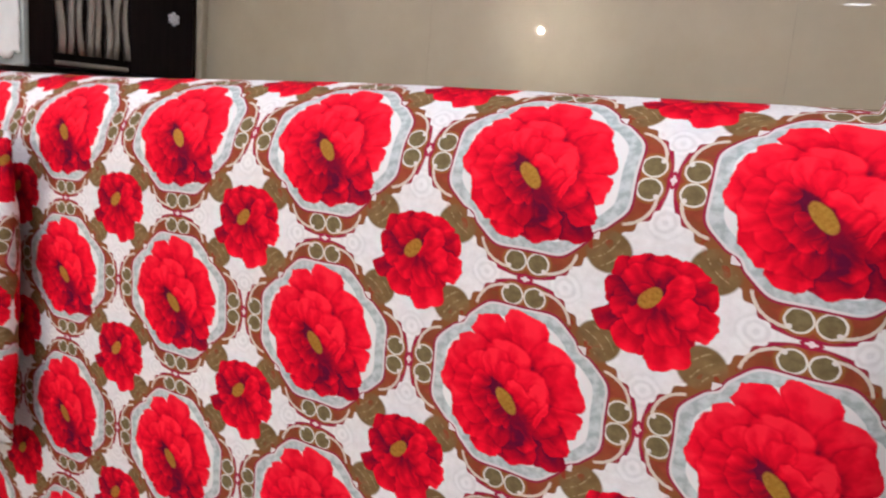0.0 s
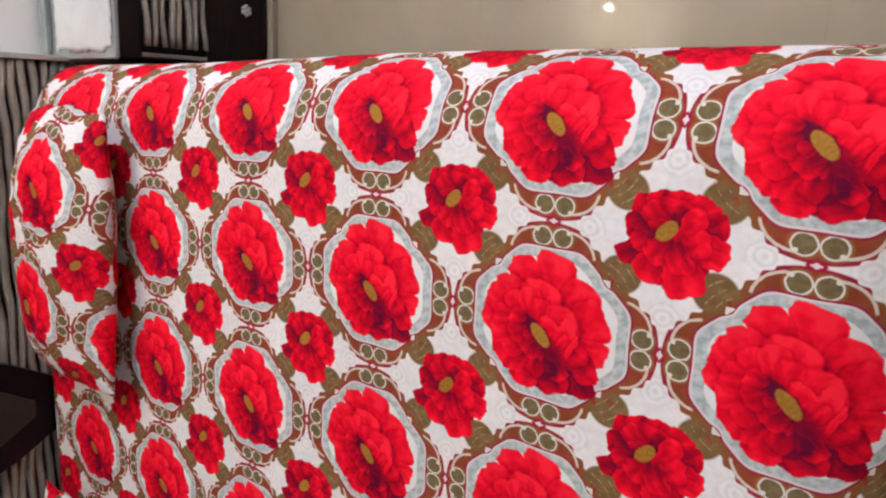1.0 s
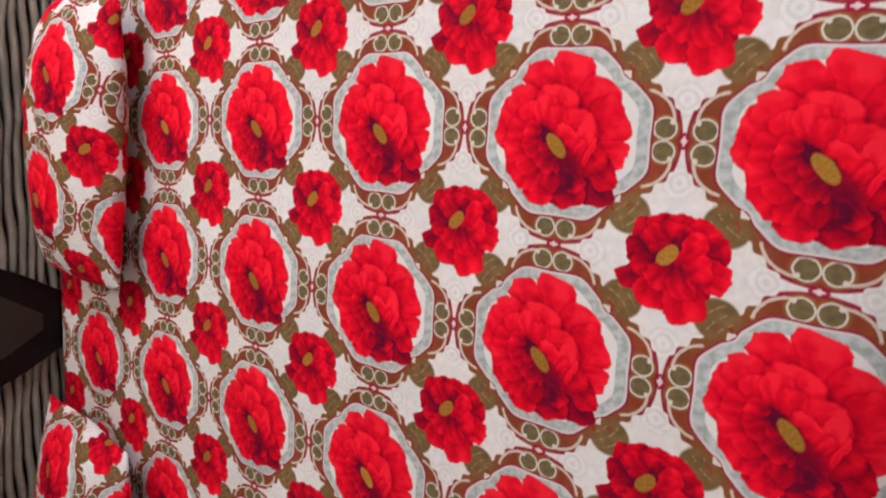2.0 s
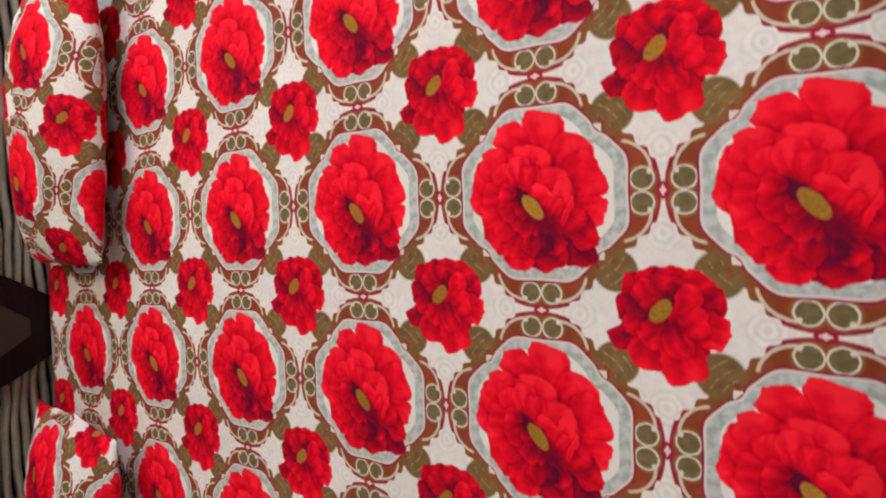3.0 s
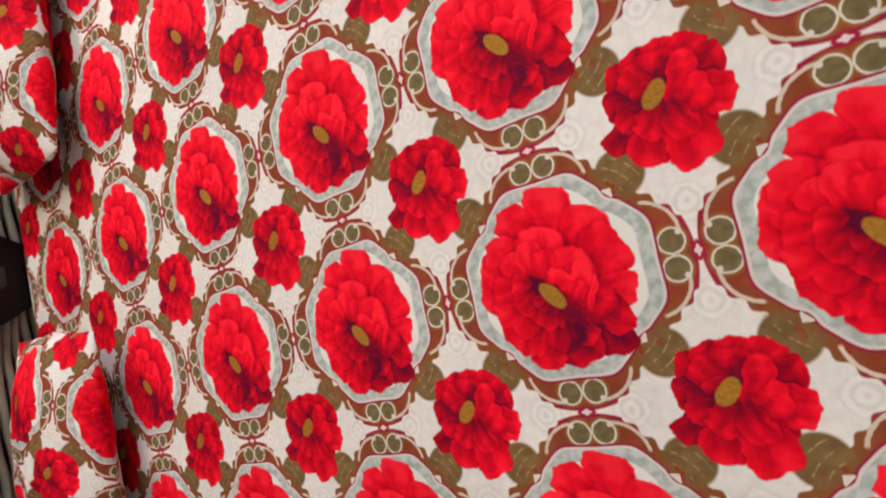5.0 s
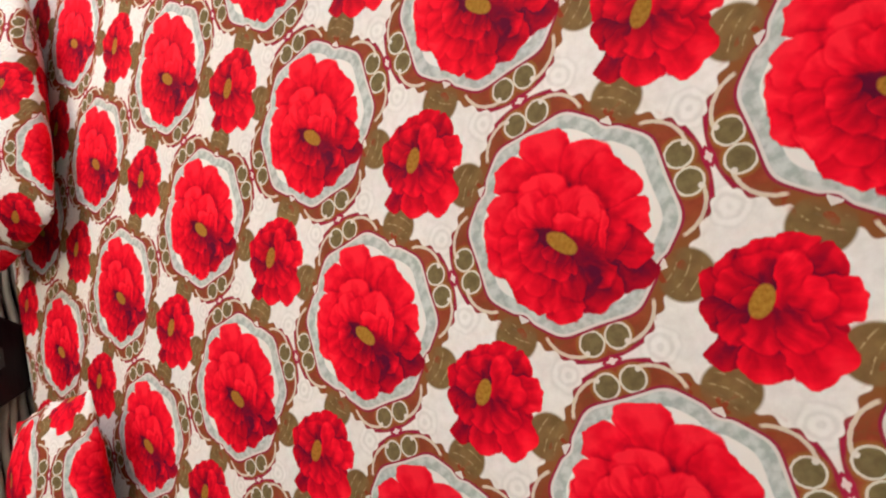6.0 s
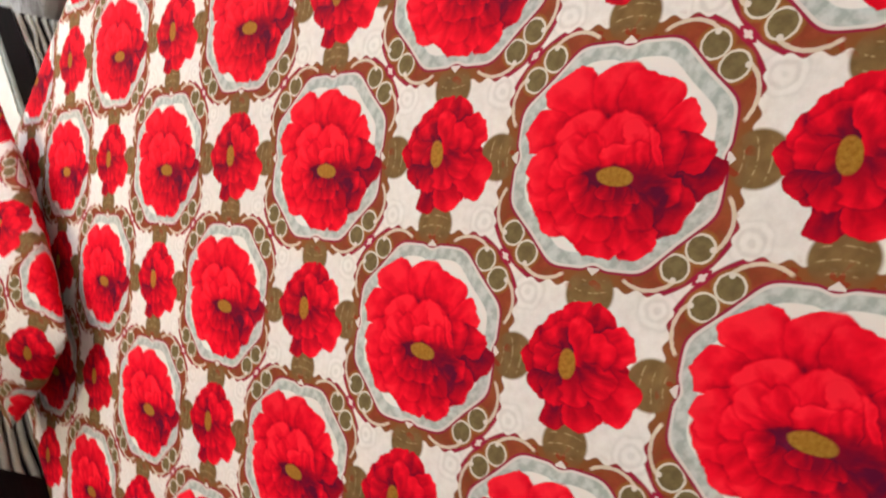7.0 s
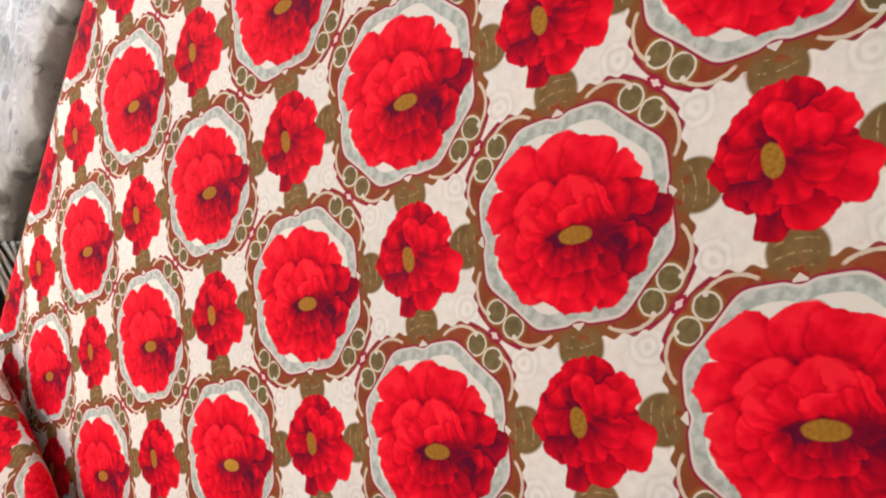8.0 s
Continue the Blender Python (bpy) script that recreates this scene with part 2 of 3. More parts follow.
    color = net.tint(net.step(wreath, -0.002, -0.006), color, flecks)
    color = net.tint(net.step(wreath, -0.045, -0.052), color, (0.84, 0.81, 0.785, 1))

    # the peonies
    reds = [(0.0, (0.105, 0.004, 0.026)), (0.2, (0.205, 0.003, 0.020)), (0.40, (0.40, 0.002, 0.015)), (0.60, (0.63, 0.002, 0.016)), (0.80, (0.81, 0.004, 0.021)), (1.0, (0.94, 0.018, 0.038))]
    for at, sets, heart in ((cell, (PEONY_RIM, PEONY_CUP, PEONY_RUFFLE), (-0.028, 0.057, 0.063, 0.031, 50)), (cell2, (BLOOM_RIM, BLOOM_CUP), (-0.018, -0.036, 0.053, 0.032, -52))):
        large = len(sets) > 2
        ragged = frayed(frayed(at, 9.0, 0.046), 26.0, 0.030)
        sp = net.node("ShaderNodeSeparateXYZ", frayed(at, 7.0, 0.11))
        px, py = Val(net, sp.outputs[0]) - heart[0], Val(net, sp.outputs[1]) - heart[1]
        reach = net.math("SQRT", px * px + py * py) + 0.012
        away = net.math("DIVIDE", 1.0, reach)
        streak = net.noise(net.vec(px * away * 2.4, py * away * 2.4, reach * 8.0), 1.7, 2.0, 0.5)
        fine = net.noise(net.vec(px * away * 7.0, py * away * 7.0, reach * 9.0), 1.9, 1.0, 0.5)
        folds = net.noise(ragged, 13.0, 2.5, 0.5)
        middle = [(-0.22, -0.02, 0.17, 0.0, 0.205, 0.46), (0.05, 0.06, 0.13, 0.22, 0.10, 0.26)] if large else [(-0.15, -0.01, 0.16, 0.0, 0.15, 0.38)]
        cover, tone = petals(net, ragged, middle, None, 0.5, 0.06, 0.0)
        for rows, edge, depth in zip(sets, (0.08, 0.17, 0.24), (0.20, 0.18, 0.15) if large else (0.19, 0.14)):
            cover, tone = petals(net, ragged, rows, cover, tone, edge, depth)
        tone = tone + (streak - 0.5) * net.step(reach, 0.05, 0.16) * 0.46 + (fine - 0.5) * net.step(reach, 0.05, 0.14) * 0.20 + (folds - 0.5) * 0.62 - (0.0 if large else 0.04)
        color = net.tint(cover, color, net.ramp(tone, reds))
        x, y, rx, ry, turn = heart
        mp = net.node("ShaderNodeMapping", frayed(at, 20.0, 0.01), vector_type="TEXTURE")
        mp.inputs["Location"].default_value = (x, y, 0)
        mp.inputs["Rotation"].default_value = (0, 0, radians(turn))
        mp.inputs["Scale"].default_value = (rx, ry, 1)
        d = Val(net, net.node("ShaderNodeVectorMath", mp.outputs[0], operation="LENGTH").outputs["Value"])
        stamens = net.ramp(net.noise(at, 70.0, 2.0), [(0.3, (0.29, 0.135, 0.016)), (0.7, (0.42, 0.225, 0.032))])
        color = net.tint(net.step(d, 1.1, 0.9), color, stamens)

    # weave and soft creases
    obj = net.coords("Object")
    crease = net.noise(obj, 9.0, 4.0, 0.55)
    weave = net.noise(obj, 700.0, 1.0)
    normal = net.bump(crease, 0.25, 0.006)
    normal = net.bump(weave, 0.12, 0.0006, normal)
    wash = net.ramp(net.noise(obj, 4.0, 3.0), [(0.3, (0.93, 0.93, 0.93)), (0.7, (1, 1, 1))])
    color = net.tint(1.0, color, wash, "MULTIPLY")
    return net.set(Base_Color=color, Roughness=0.72, Normal=normal, Specular_IOR_Level=0.04)


def plain(name, color, rough=0.6, vary=0.12, scale=6.0, metal=0.0, grain=0.1, spec=0.5):
    net = Net(name)
    obj = net.coords("Object")
    lo, hi = [c * (1 - vary) for c in color], [min(1, c * (1 + vary)) for c in color]
    col = net.ramp(net.noise(obj, scale, 4.0, 0.6), [(0.3, lo), (0.7, hi)])
    r = net.noise(obj, scale * 5, 3.0) * 0.15 + (rough - 0.075)
    return net.set(Base_Color=col, Roughness=r, Metallic=metal, Normal=net.bump(net.noise(obj, scale * 30, 2.0), grain, 0.001), Specular_IOR_Level=spec)


def floor_tile_material():
    net = Net("vitrified_tile")
    obj = net.coords("Object")
    rand = net.node("ShaderNodeObjectInfo").outputs["Random"]
    veins = net.noise(obj, 3.2, 6.0, 0.62)
    col = net.ramp(veins, [(0.3, (0.335, 0.272, 0.180)), (0.7, (0.415, 0.345, 0.236))])
    col = net.tint(0.12, col, net.ramp(Val(net, rand), [(0.0, (0.29, 0.25, 0.19)), (1.0, (0.38, 0.335, 0.26))]))
    smear = net.noise(obj, 7.0, 3.0) * 0.010 + 0.003
    return net.set(Base_Color=col, Roughness=smear, Normal=net.bump(net.noise(obj, 14.0, 2.0), 0.02, 0.002), Specular_IOR_Level=0.5)


def dark_wood():
    net = Net("dark_laminate")
    obj = net.coords("Object")
    sep = net.node("ShaderNodeSeparateXYZ", obj)
    grain = net.noise(net.vec(Val(net, sep.outputs[0]) * 2.0, Val(net, sep.outputs[1]) * 2.0, Val(net, sep.outputs[2]) * 30.0), 5.0, 5.0, 0.6)
    col = net.ramp(grain, [(0.3, (0.004, 0.0025, 0.003)), (0.7, (0.011, 0.006, 0.006))])
    return net.set(Base_Color=col, Roughness=0.30, Normal=net.bump(grain, 0.05, 0.001), Specular_IOR_Level=0.11)


def glow(name, color, strength):
    net = Net(name)
    return net.set(Base_Color=(*color, 1), Emission_Color=(*color, 1), Emission_Strength=strength)


PRINT = printed_cotton()
TILE = floor_tile_material()
GROUT = plain("grout", (0.30, 0.26, 0.20), 0.4)
WALL = plain("wall_paint", (0.83, 0.81, 0.76), 0.6, 0.04, 2.0)
CEIL = plain("ceiling_paint", (0.78, 0.77, 0.74), 0.8, 0.03, 2.0)
WOOD = dark_wood()
RIB = plain("ribbed_laminate", (0.27, 0.235, 0.185), 0.30, 0.35, 9.0)
INLAY = plain("olive_inlay", (0.013, 0.016, 0.011), 0.35, 0.25, 14.0)
PALE = plain("pale_edging", (0.46, 0.43, 0.37), 0.4, 0.15, 20.0)
TOPGLASS = plain("pale_top", (0.30, 0.33, 0.31), 0.10, 0.15, 9.0)
LACE = plain("white_cloth", (0.66, 0.67, 0.65), 0.6, 0.08, 14.0, grain=0.4)
FOAM = plain("mattress_ticking", (0.55, 0.52, 0.48), 0.8)
CHROME = plain("chrome", (0.80, 0.80, 0.82), 0.15, 0.05, 8.0, 1.0)
CRYSTAL = plain("crystal", (0.75, 0.75, 0.78), 0.08, 0.1, 60.0, 0.6)
PLASTIC = plain("white_plastic", (0.75, 0.75, 0.73), 0.4, 0.04)
BULB = glow("bulb_glow", (1.0, 0.80, 0.52), BULB_POWER)
TUBE = glow("fill_tube_glow", (0.975, 0.955, 1.0), FILL_POWER)
STRIP = glow("strip_glow", (0.95, 0.98, 1.0), 13.0)
DAY = glow("daylight", (0.80, 0.90, 1.0), DAY_POWER)

# ---- room ----
def room():
    T = 0.12
    x0, x1, y0, y1 = WALL_LEFT, WALL_RIGHT, WALL_FOOT, WALL_HEAD
    for name, dims in (("wall_head", (x0 - T, x1 + T, y1, y1 + T, 0, CEILING)), ("wall_foot", (x0 - T, x1 + T, y0 - T, y0, 0, CEILING)),
                       ("wall_right_near", (x1, x1 + T, y0, 0.42, 0, CEILING)), ("wall_right_far", (x1, x1 + T, 1.30, y1, 0, CEILING)),
                       ("wall_right_lintel", (x1, x1 + T, 0.42, 1.30, 2.08, CEILING)), ("wall_left", (x0 - T, x0, y0, y1, 0, CEILING))):
        tagged(part(name, block(*dims), WALL), "cream painted plaster wall of the bedroom", "wall", kind="structure")
    tagged(part("ceiling", block(x0 - T, x1 + T, y0 - T, y1 + T, CEILING, CEILING + T), CEIL), "white painted flat ceiling", "ceiling", kind="structure")
    floor = tagged(part("floor", block(x0 - T, x1 + T, y0 - T, y1 + T, -0.12, -0.0013), GROUT), "glossy beige vitrified tile floor", "floor", kind="structure")
    # skirting tiles
    for name, dims in (("baseboard_head", (x0, x1, y1 - 0.012, y1, 0.0, 0.09)), ("baseboard_right", (x1 - 0.012, x1, y0, 0.36, 0.0, 0.09))):
        tagged(part(name, block(*dims, bevel=0.003), TILE), "glossy beige tile skirting", "baseboard", kind="structure")
    door = thing("door_1", "open doorway with a dark wooden frame to daylight", "doorway", kind="structure", at=(x1, 0.86, 0))
    for name, dims in (("jamb", (-0.02, T + 0.01, -0.44, -0.40, 0.0, 2.08)), ("jamb", (-0.02, T + 0.01, 0.40, 0.44, 0.0, 2.08)), ("head", (-0.02, T + 0.01, -0.40, 0.40, 2.04, 2.08))):
        part(name, block(*dims, bevel=0.003), WOOD, door)
    tagged(part("backdrop", block(x1 + T + 0.9, x1 + T + 0.92, -0.6, 2.3, -0.1, 2.9), DAY), "pale daylight beyond the doorway", "backdrop", kind="structure")
    return floor


FLOOR = room()


# ---- bed ----
def headboard():
    bed = thing("bed", "dark laminate double bed with a pale ribbed headboard", "bed", at=((BED_LEFT + BED_RIGHT) / 2, 0.5, 0))
    inv = Matrix.Translation(-bed.location)

    def put(name, bm, mat, label="", smooth=False, parent=bed):
        bm.transform(inv)
        return part(name, bm, mat, parent, label, smooth)

    x0, x1 = BED_LEFT - 0.02, BED_RIGHT + 0.03
    end = BED_RIGHT - 0.012
    put("side_rail", block(x1 - 0.075, x1 - 0.045, BED_FOOT + 0.06, HEADBOARD_Y, 0.14, 0.34, bevel=0.004), WOOD)
    put("side_rail", block(x0 + 0.045, x0 + 0.075, BED_FOOT + 0.06, HEADBOARD_Y, 0.14, 0.34, bevel=0.004), WOOD)
    put("foot_rail", block(x0 + 0.075, x1 - 0.075, BED_FOOT + 0.06, BED_FOOT + 0.09, 0.14, 0.34, bevel=0.004), WOOD)
    put("base_board", block(x0 + 0.075, x1 - 0.075, BED_FOOT + 0.09, HEADBOARD_Y, 0.30, 0.335), WOOD)
    for x in (x0 + 0.05, x1 - 0.11):
        for y in (BED_FOOT + 0.095, 1.33):
            put("leg", block(x, x + 0.06, y, y + 0.06, 0.0, 0.30, bevel=0.004), WOOD)
    put("back_panel", block(x0, end - 0.001, HEADBOARD_Y + 0.012, WALL_HEAD - 0.004, 0.0, 1.082, bevel=0.003), WOOD)
    put("end_trim", block(end, end + 0.012, HEADBOARD_Y - 0.006, WALL_HEAD - 0.004, 0.0, 1.082, bevel=0.002), PALE, "thin pale edging strip")
    put("top_cap", block(x0 - 0.01, end + 0.02, HEADBOARD_Y - 0.012, WALL_HEAD - 0.004, 1.084, 1.132, bevel=0.006), WOOD)
    return bed, put


_, put_bed = headboard()


def rib(x0, x1, z, y, seed, pitch=0.023, depth=0.012, half=0.42):
    """One wavy horizontal rib that stands proud of a face that looks towards -y."""
    bm = bmesh.new()
    n = max(3, int((x1 - x0) / 0.03))
    rows = []
    for i in range(n + 1):
        x = x0 + (x1 - x0) * i / n
        zz = z + 0.004 * math.sin(x * 19 + seed * 0.9) + 0.002 * math.sin(x * 47 + seed * 1.7)
        row = []
        for k in range(6):
            a = math.pi * k / 5
            lean = -0.22 * math.sin(a)
            row.append(bm.verts.new((x, y - depth * math.sin(a), zz - (math.cos(a) * half - lean) * pitch)))
        rows.append(row)
    for p, q in zip(rows, rows[1:]):
        for k in range(5):
            bm.faces.new((p[k], p[k + 1], q[k + 1], q[k]))
        bm.faces.new((p[5], p[0], q[0], q[5]))
    bm.faces.new(rows[0]), bm.faces.new(rows[-1][::-1])
    return bm


BED_MID = -0.785
for i in range(29):
    z = 0.402 + 0.023 * i
    put_bed("rib", rib(BED_LEFT + 0.0, BED_RIGHT - 0.013, z, HEADBOARD_Y + 0.012, i), RIB, smooth=True)


def slab(outline, y0, y1, bevel=0.003):
    """Flat piece cut to an outline in x and z."""
    bm = bmesh.new()
    front = [bm.verts.new((BED_MID + x, y0, z)) for x, z in outline]
    back = [bm.verts.new((BED_MID + x, y1, z)) for x, z in outline]
    bm.faces.new(front), bm.faces.new(back[::-1])
    for i in range(len(outline)):
        j = (i + 1) % len(outline)
        bm.faces.new((front[i], front[j], back[j], back[i]))
    bmesh.ops.bevel(bm, geom=list(bm.edges), offset=bevel, segments=2, affect="EDGES")
    return bm


put_bed("plaque", slab([(-0.045, 0.502), (0.045, 0.502), (0.125, 0.647), (0.20, 0.832), (0.17, 1.052), (-0.17, 1.052), (-0.20, 0.832), (-0.125, 0.647)], HEADBOARD_Y - 0.022, HEADBOARD_Y + 0.002), WOOD, "dark glossy pointed plaque")
put_bed("plaque_inlay", slab([(-0.02, 0.60), (0.02, 0.60), (0.075, 0.69), (0.13, 0.84), (0.11, 1.00), (-0.11, 1.00), (-0.13, 0.84), (-0.075, 0.69)], HEADBOARD_Y - 0.026, HEADBOARD_Y - 0.0225, 0.0012), INLAY, "dull olive inlay on the plaque")

mattress = thing("mattress", "thick foam mattress under the printed sheet", "mattress", at=(BED_MID, 0.5, 0.336))
bm = block(BED_LEFT + 0.06, BED_RIGHT - 0.07, BED_FOOT + 0.05, BED_HEAD - 0.005, 0.337, BED_TOP - 0.014, bevel=0.075, segments=4)
bm.transform(Matrix.Translation(-mattress.location))
part("core", bm, FOAM, mattress, smooth=True)


# ---- bedsheet ----
def rounded(s, flat, radius):
    """Way across an edge: how far out and how far down after s metres of cloth from the middle."""
    if s <= flat:
        return s, 0.0
    a = (s - flat) / radius
    if a < math.pi / 2:
        return flat + radius * math.sin(a), radius * (1 - math.cos(a))
    return flat + radius, radius + (s - flat - radius * math.pi / 2)


def ease(a):
    a = min(1.0, max(0.0, a))
    return a * a * (3 - 2 * a)


def set_print(me, rows):
    layer = me.uv_layers.new(name="print")
    idx = np.zeros(len(me.loops), dtype=np.int32)
    me.loops.foreach_get("vertex_index", idx)
    layer.data.foreach_set("uv", np.asarray(rows, dtype=np.float32)[idx].ravel())


def warp(u):
    """Slight sideways pull in the cloth."""
    return 0.0088 * (u + 1.1) ** 2 - 0.02


RADIUS_SIDE, RADIUS_FOOT = 0.140, 0.10
DROP = 0.36


def bedsheet():
    half_r, half_l = BED_RIGHT - BED_MID, BED_MID - BED_LEFT
    mid_y = 0.5
    toe = mid_y - BED_FOOT
    flat_r, flat_l, flat_f = half_r - RADIUS_SIDE, half_l - RADIUS_SIDE, toe - RADIUS_FOOT
    def stops(limit, flat):
        out = [flat * i / 40 for i in range(40)]
        out += [flat + (limit - flat) * i / 34 for i in range(35)]
        return sorted(out + [flat + 0.0055 + 0.0035 * i for i in range(10)])
    right = stops(flat_r + DROP, flat_r)
    left = [-s for s in stops(flat_l + DROP, flat_l)][1:][::-1]
    foot = [-s for s in stops(flat_f + DROP, flat_f)][1:][::-1]
    head = [(BED_HEAD - mid_y) * i / 44 for i in range(45)]
    xs, ys = left + right, foot + head
    verts, uvs, faces = [], [], []
    for sy in ys:
        for sx in xs:
            ox, dx = rounded(abs(sx), flat_r if sx > 0 else flat_l, RADIUS_SIDE)
            oy, dy = rounded(abs(sy), flat_f, RADIUS_FOOT) if sy < 0 else (sy, 0.0)
            wx, wy = math.copysign(1, sx), math.copysign(1, sy)
            hang_x, hang_y = max(0.0, dx - RADIUS_SIDE), max(0.0, dy - RADIUS_FOOT)
            z = BED_TOP - max(dx, dy) - 0.15 * min(dx, dy)
            both = min(dx, dy)
            # the loose corner by the doorway bunches up and outwards
            lump = ease((abs(sy) - flat_f - 0.013) / 0.010) * ease((sx - flat_r - 0.14) / 0.09) if sy < 0 and sx > 0 else 0.0
            ruck = 0.5 + 0.5 * math.sin(abs(sy) * 70 + sx * 22)
            x = BED_MID + wx * (ox + 0.30 * both * (1 - lump) + lump * (0.050 + 0.022 * ruck))
            z += lump * (0.42 * max(dx, dy) + 0.012 * ruck)
            y = mid_y + wy * (oy + 0.20 * both)
            # folds of the hanging sides
            x += wx * hang_x * (0.07 * math.sin(sy * 17 + 0.6 * math.sin(sy * 7)) - 0.08)
            y += wy * hang_y * (0.07 * math.sin(sx * 15 + 0.5) - 0.08) if sy < 0 else 0.0
            x -= 0.016 * ease((y - 0.2) / 0.9) * ease((x + 0.35) / 0.3)
            z += 0.0022 * noise.noise((sx * 3.1, sy * 3.1, 0)) + 0.0012 * noise.noise((sx * 11, sy * 11, 4))
            verts.append((x, y, z))
            u = -(sy + mid_y) / PU
            uvs.append((u, -(sx + BED_MID) / PV - warp(u)))
    w = len(xs)
    for j in range(len(ys) - 1):
        for i in range(w - 1):
            k = j * w + i
            faces.append((k, k + 1, k + w + 1, k + w))
    me = bpy.data.meshes.new("bedsheet")
    me.from_pydata(verts, [], faces)
    me.materials.append(PRINT)
    me.shade_smooth()
    set_print(me, uvs)
    ob = new("bedsheet", me)
    solid = ob.modifiers.new("cloth", "SOLIDIFY")
    solid.thickness, solid.offset = 0.0012, -1
    return tagged(ob, "white cotton bedsheet printed with red peonies in medallions", "bedsheet")


bedsheet()


# ---- pillows ----
def pillow(cx, cy, turn, length, width, thick, med_x, med_y, print_turn, seed, label, pull=0.0):
    n, m = 56, 44
    def height(p, q):
        e = max(0.0, 1 - abs(p) ** 3.0) ** 0.65 * max(0.0, 1 - abs(q) ** 2.3) ** 0.7
        return e
    verts, uvs, faces = [], [], []
    def side(sign):
        base = len(verts)
        for j in range(m + 1):
            q = -1 + 2 * j / m
            for i in range(n + 1):
                p = -1 + 2 * i / n
                # corners pulled in, edges slightly hollow
                px = p * (1 - 0.05 * q * q * (1 - 0.4 * abs(p)))
                qy = q * (1 - 0.07 * p * p)
                if q > 0 and p > 0:
                    qy *= 1 - pull * p ** 2.2
                    px *= 1 - 0.25 * pull * q * q
                # the seam wanders a little and the cloth puckers along it
                qy += 0.05 * noise.noise((p * 2.6 + seed, 3.1 if q > 0 else 7.7, 0.0)) * abs(q) ** 3
                px += 0.03 * noise.noise((q * 2.6 + seed, 5.3 if p > 0 else 1.9, 0.0)) * abs(p) ** 3
                h = height(p, q)
                h *= 1 + 0.16 * noise.noise((p * 9 + seed, 2.0 * q, sign)) * abs(q) ** 4 + 0.16 * noise.noise((2.0 * p, q * 8 + seed, sign)) * abs(p) ** 4
                bumpy = 0.012 * noise.noise((p * 2.2 + seed, q * 2.2, sign)) * h + 0.007 * noise.noise((p * 6, q * 6 + seed, sign)) * h + 0.004 * noise.noise((p * 13 + q * 5, q * 9 + seed, sign)) * h
                x, y = px * length / 2, qy * width / 2
                z = thick * (0.42 + (0.58 if sign > 0 else 0.42) * sign * h) + bumpy
                verts.append((x, y, z))
        # print follows the arc of the cloth
        for j in range(m + 1):
            for i in range(n + 1):
                x, y, z = verts[base + j * (n + 1) + i]
                uvs.append((x, y))
        for j in range(m):
            for i in range(n):
                k = base + j * (n + 1) + i
                f = (k, k + 1, k + n + 2, k + n + 1)
                faces.append(f if sign > 0 else f[::-1])
    side(1)
    side(-1)
    # arc lengths along the middle of the cushion
    def table(count, size, along):
        out, s, last = [], 0.0, None
        for i in range(count + 1):
            p = -1 + 2 * i / count
            h = height(p, 0) if along else height(0, p)
            pt = (p * size / 2, thick * 0.58 * h)
            if last:
                s += math.hypot(pt[0] - last[0], pt[1] - last[1])
            out.append(s)
            last = pt
        mid = out[count // 2]
        return [v - mid for v in out]
    tx, ty = table(n, length, True), table(m, width, False)
    co, si = math.cos(radians(turn)), math.sin(radians(turn))
    # place of a medallion's middle on the cushion, relative to its centre
    rel = Vector((med_x - cx, med_y - cy))
    rx, ry = rel.x * co + rel.y * si, -rel.x * si + rel.y * co
    ax = np.interp(rx, [(-1 + 2 * i / n) * length / 2 for i in range(n + 1)], tx)
    ay = np.interp(ry, [(-1 + 2 * j / m) * width / 2 for j in range(m + 1)], ty)
    pc, ps = math.cos(radians(print_turn - turn)), math.sin(radians(print_turn - turn))
    for k in range(len(verts)):
        kk = k % ((n + 1) * (m + 1))
        j, i = divmod(kk, n + 1)
        along, across = tx[i] - ax, ty[j] - ay
        uvs[k] = (-(across * pc - along * ps) / PU, -(along * pc + across * ps) / PV)
    me = bpy.data.meshes.new("pillow")
    me.from_pydata(verts, [], faces)
    me.materials.append(PRINT)
    me.shade_smooth()
    set_print(me, uvs)
    ob = new("pillow", me)
    ob.matrix_world = pose(cx, cy, BED_TOP + 0.002, 0, 0, turn)
    weld = ob.modifiers.new("seam", "WELD")
    weld.merge_threshold = 0.0015
    return tagged(ob, label, "pillow", "pillows on the bed")


pillow(-0.330, 1.155, -2, 0.605, 0.385, 0.135, -0.185, 1.120, -14, 1.0, "plump pillow in a matching red peony case, by the nightstand", 0.2)
pillow(-1.285, 1.172, -4, 0.665, 0.41, 0.135, -1.06, 1.19, -12, 7.0, "plump pillow in a matching red peony case, slightly turned")


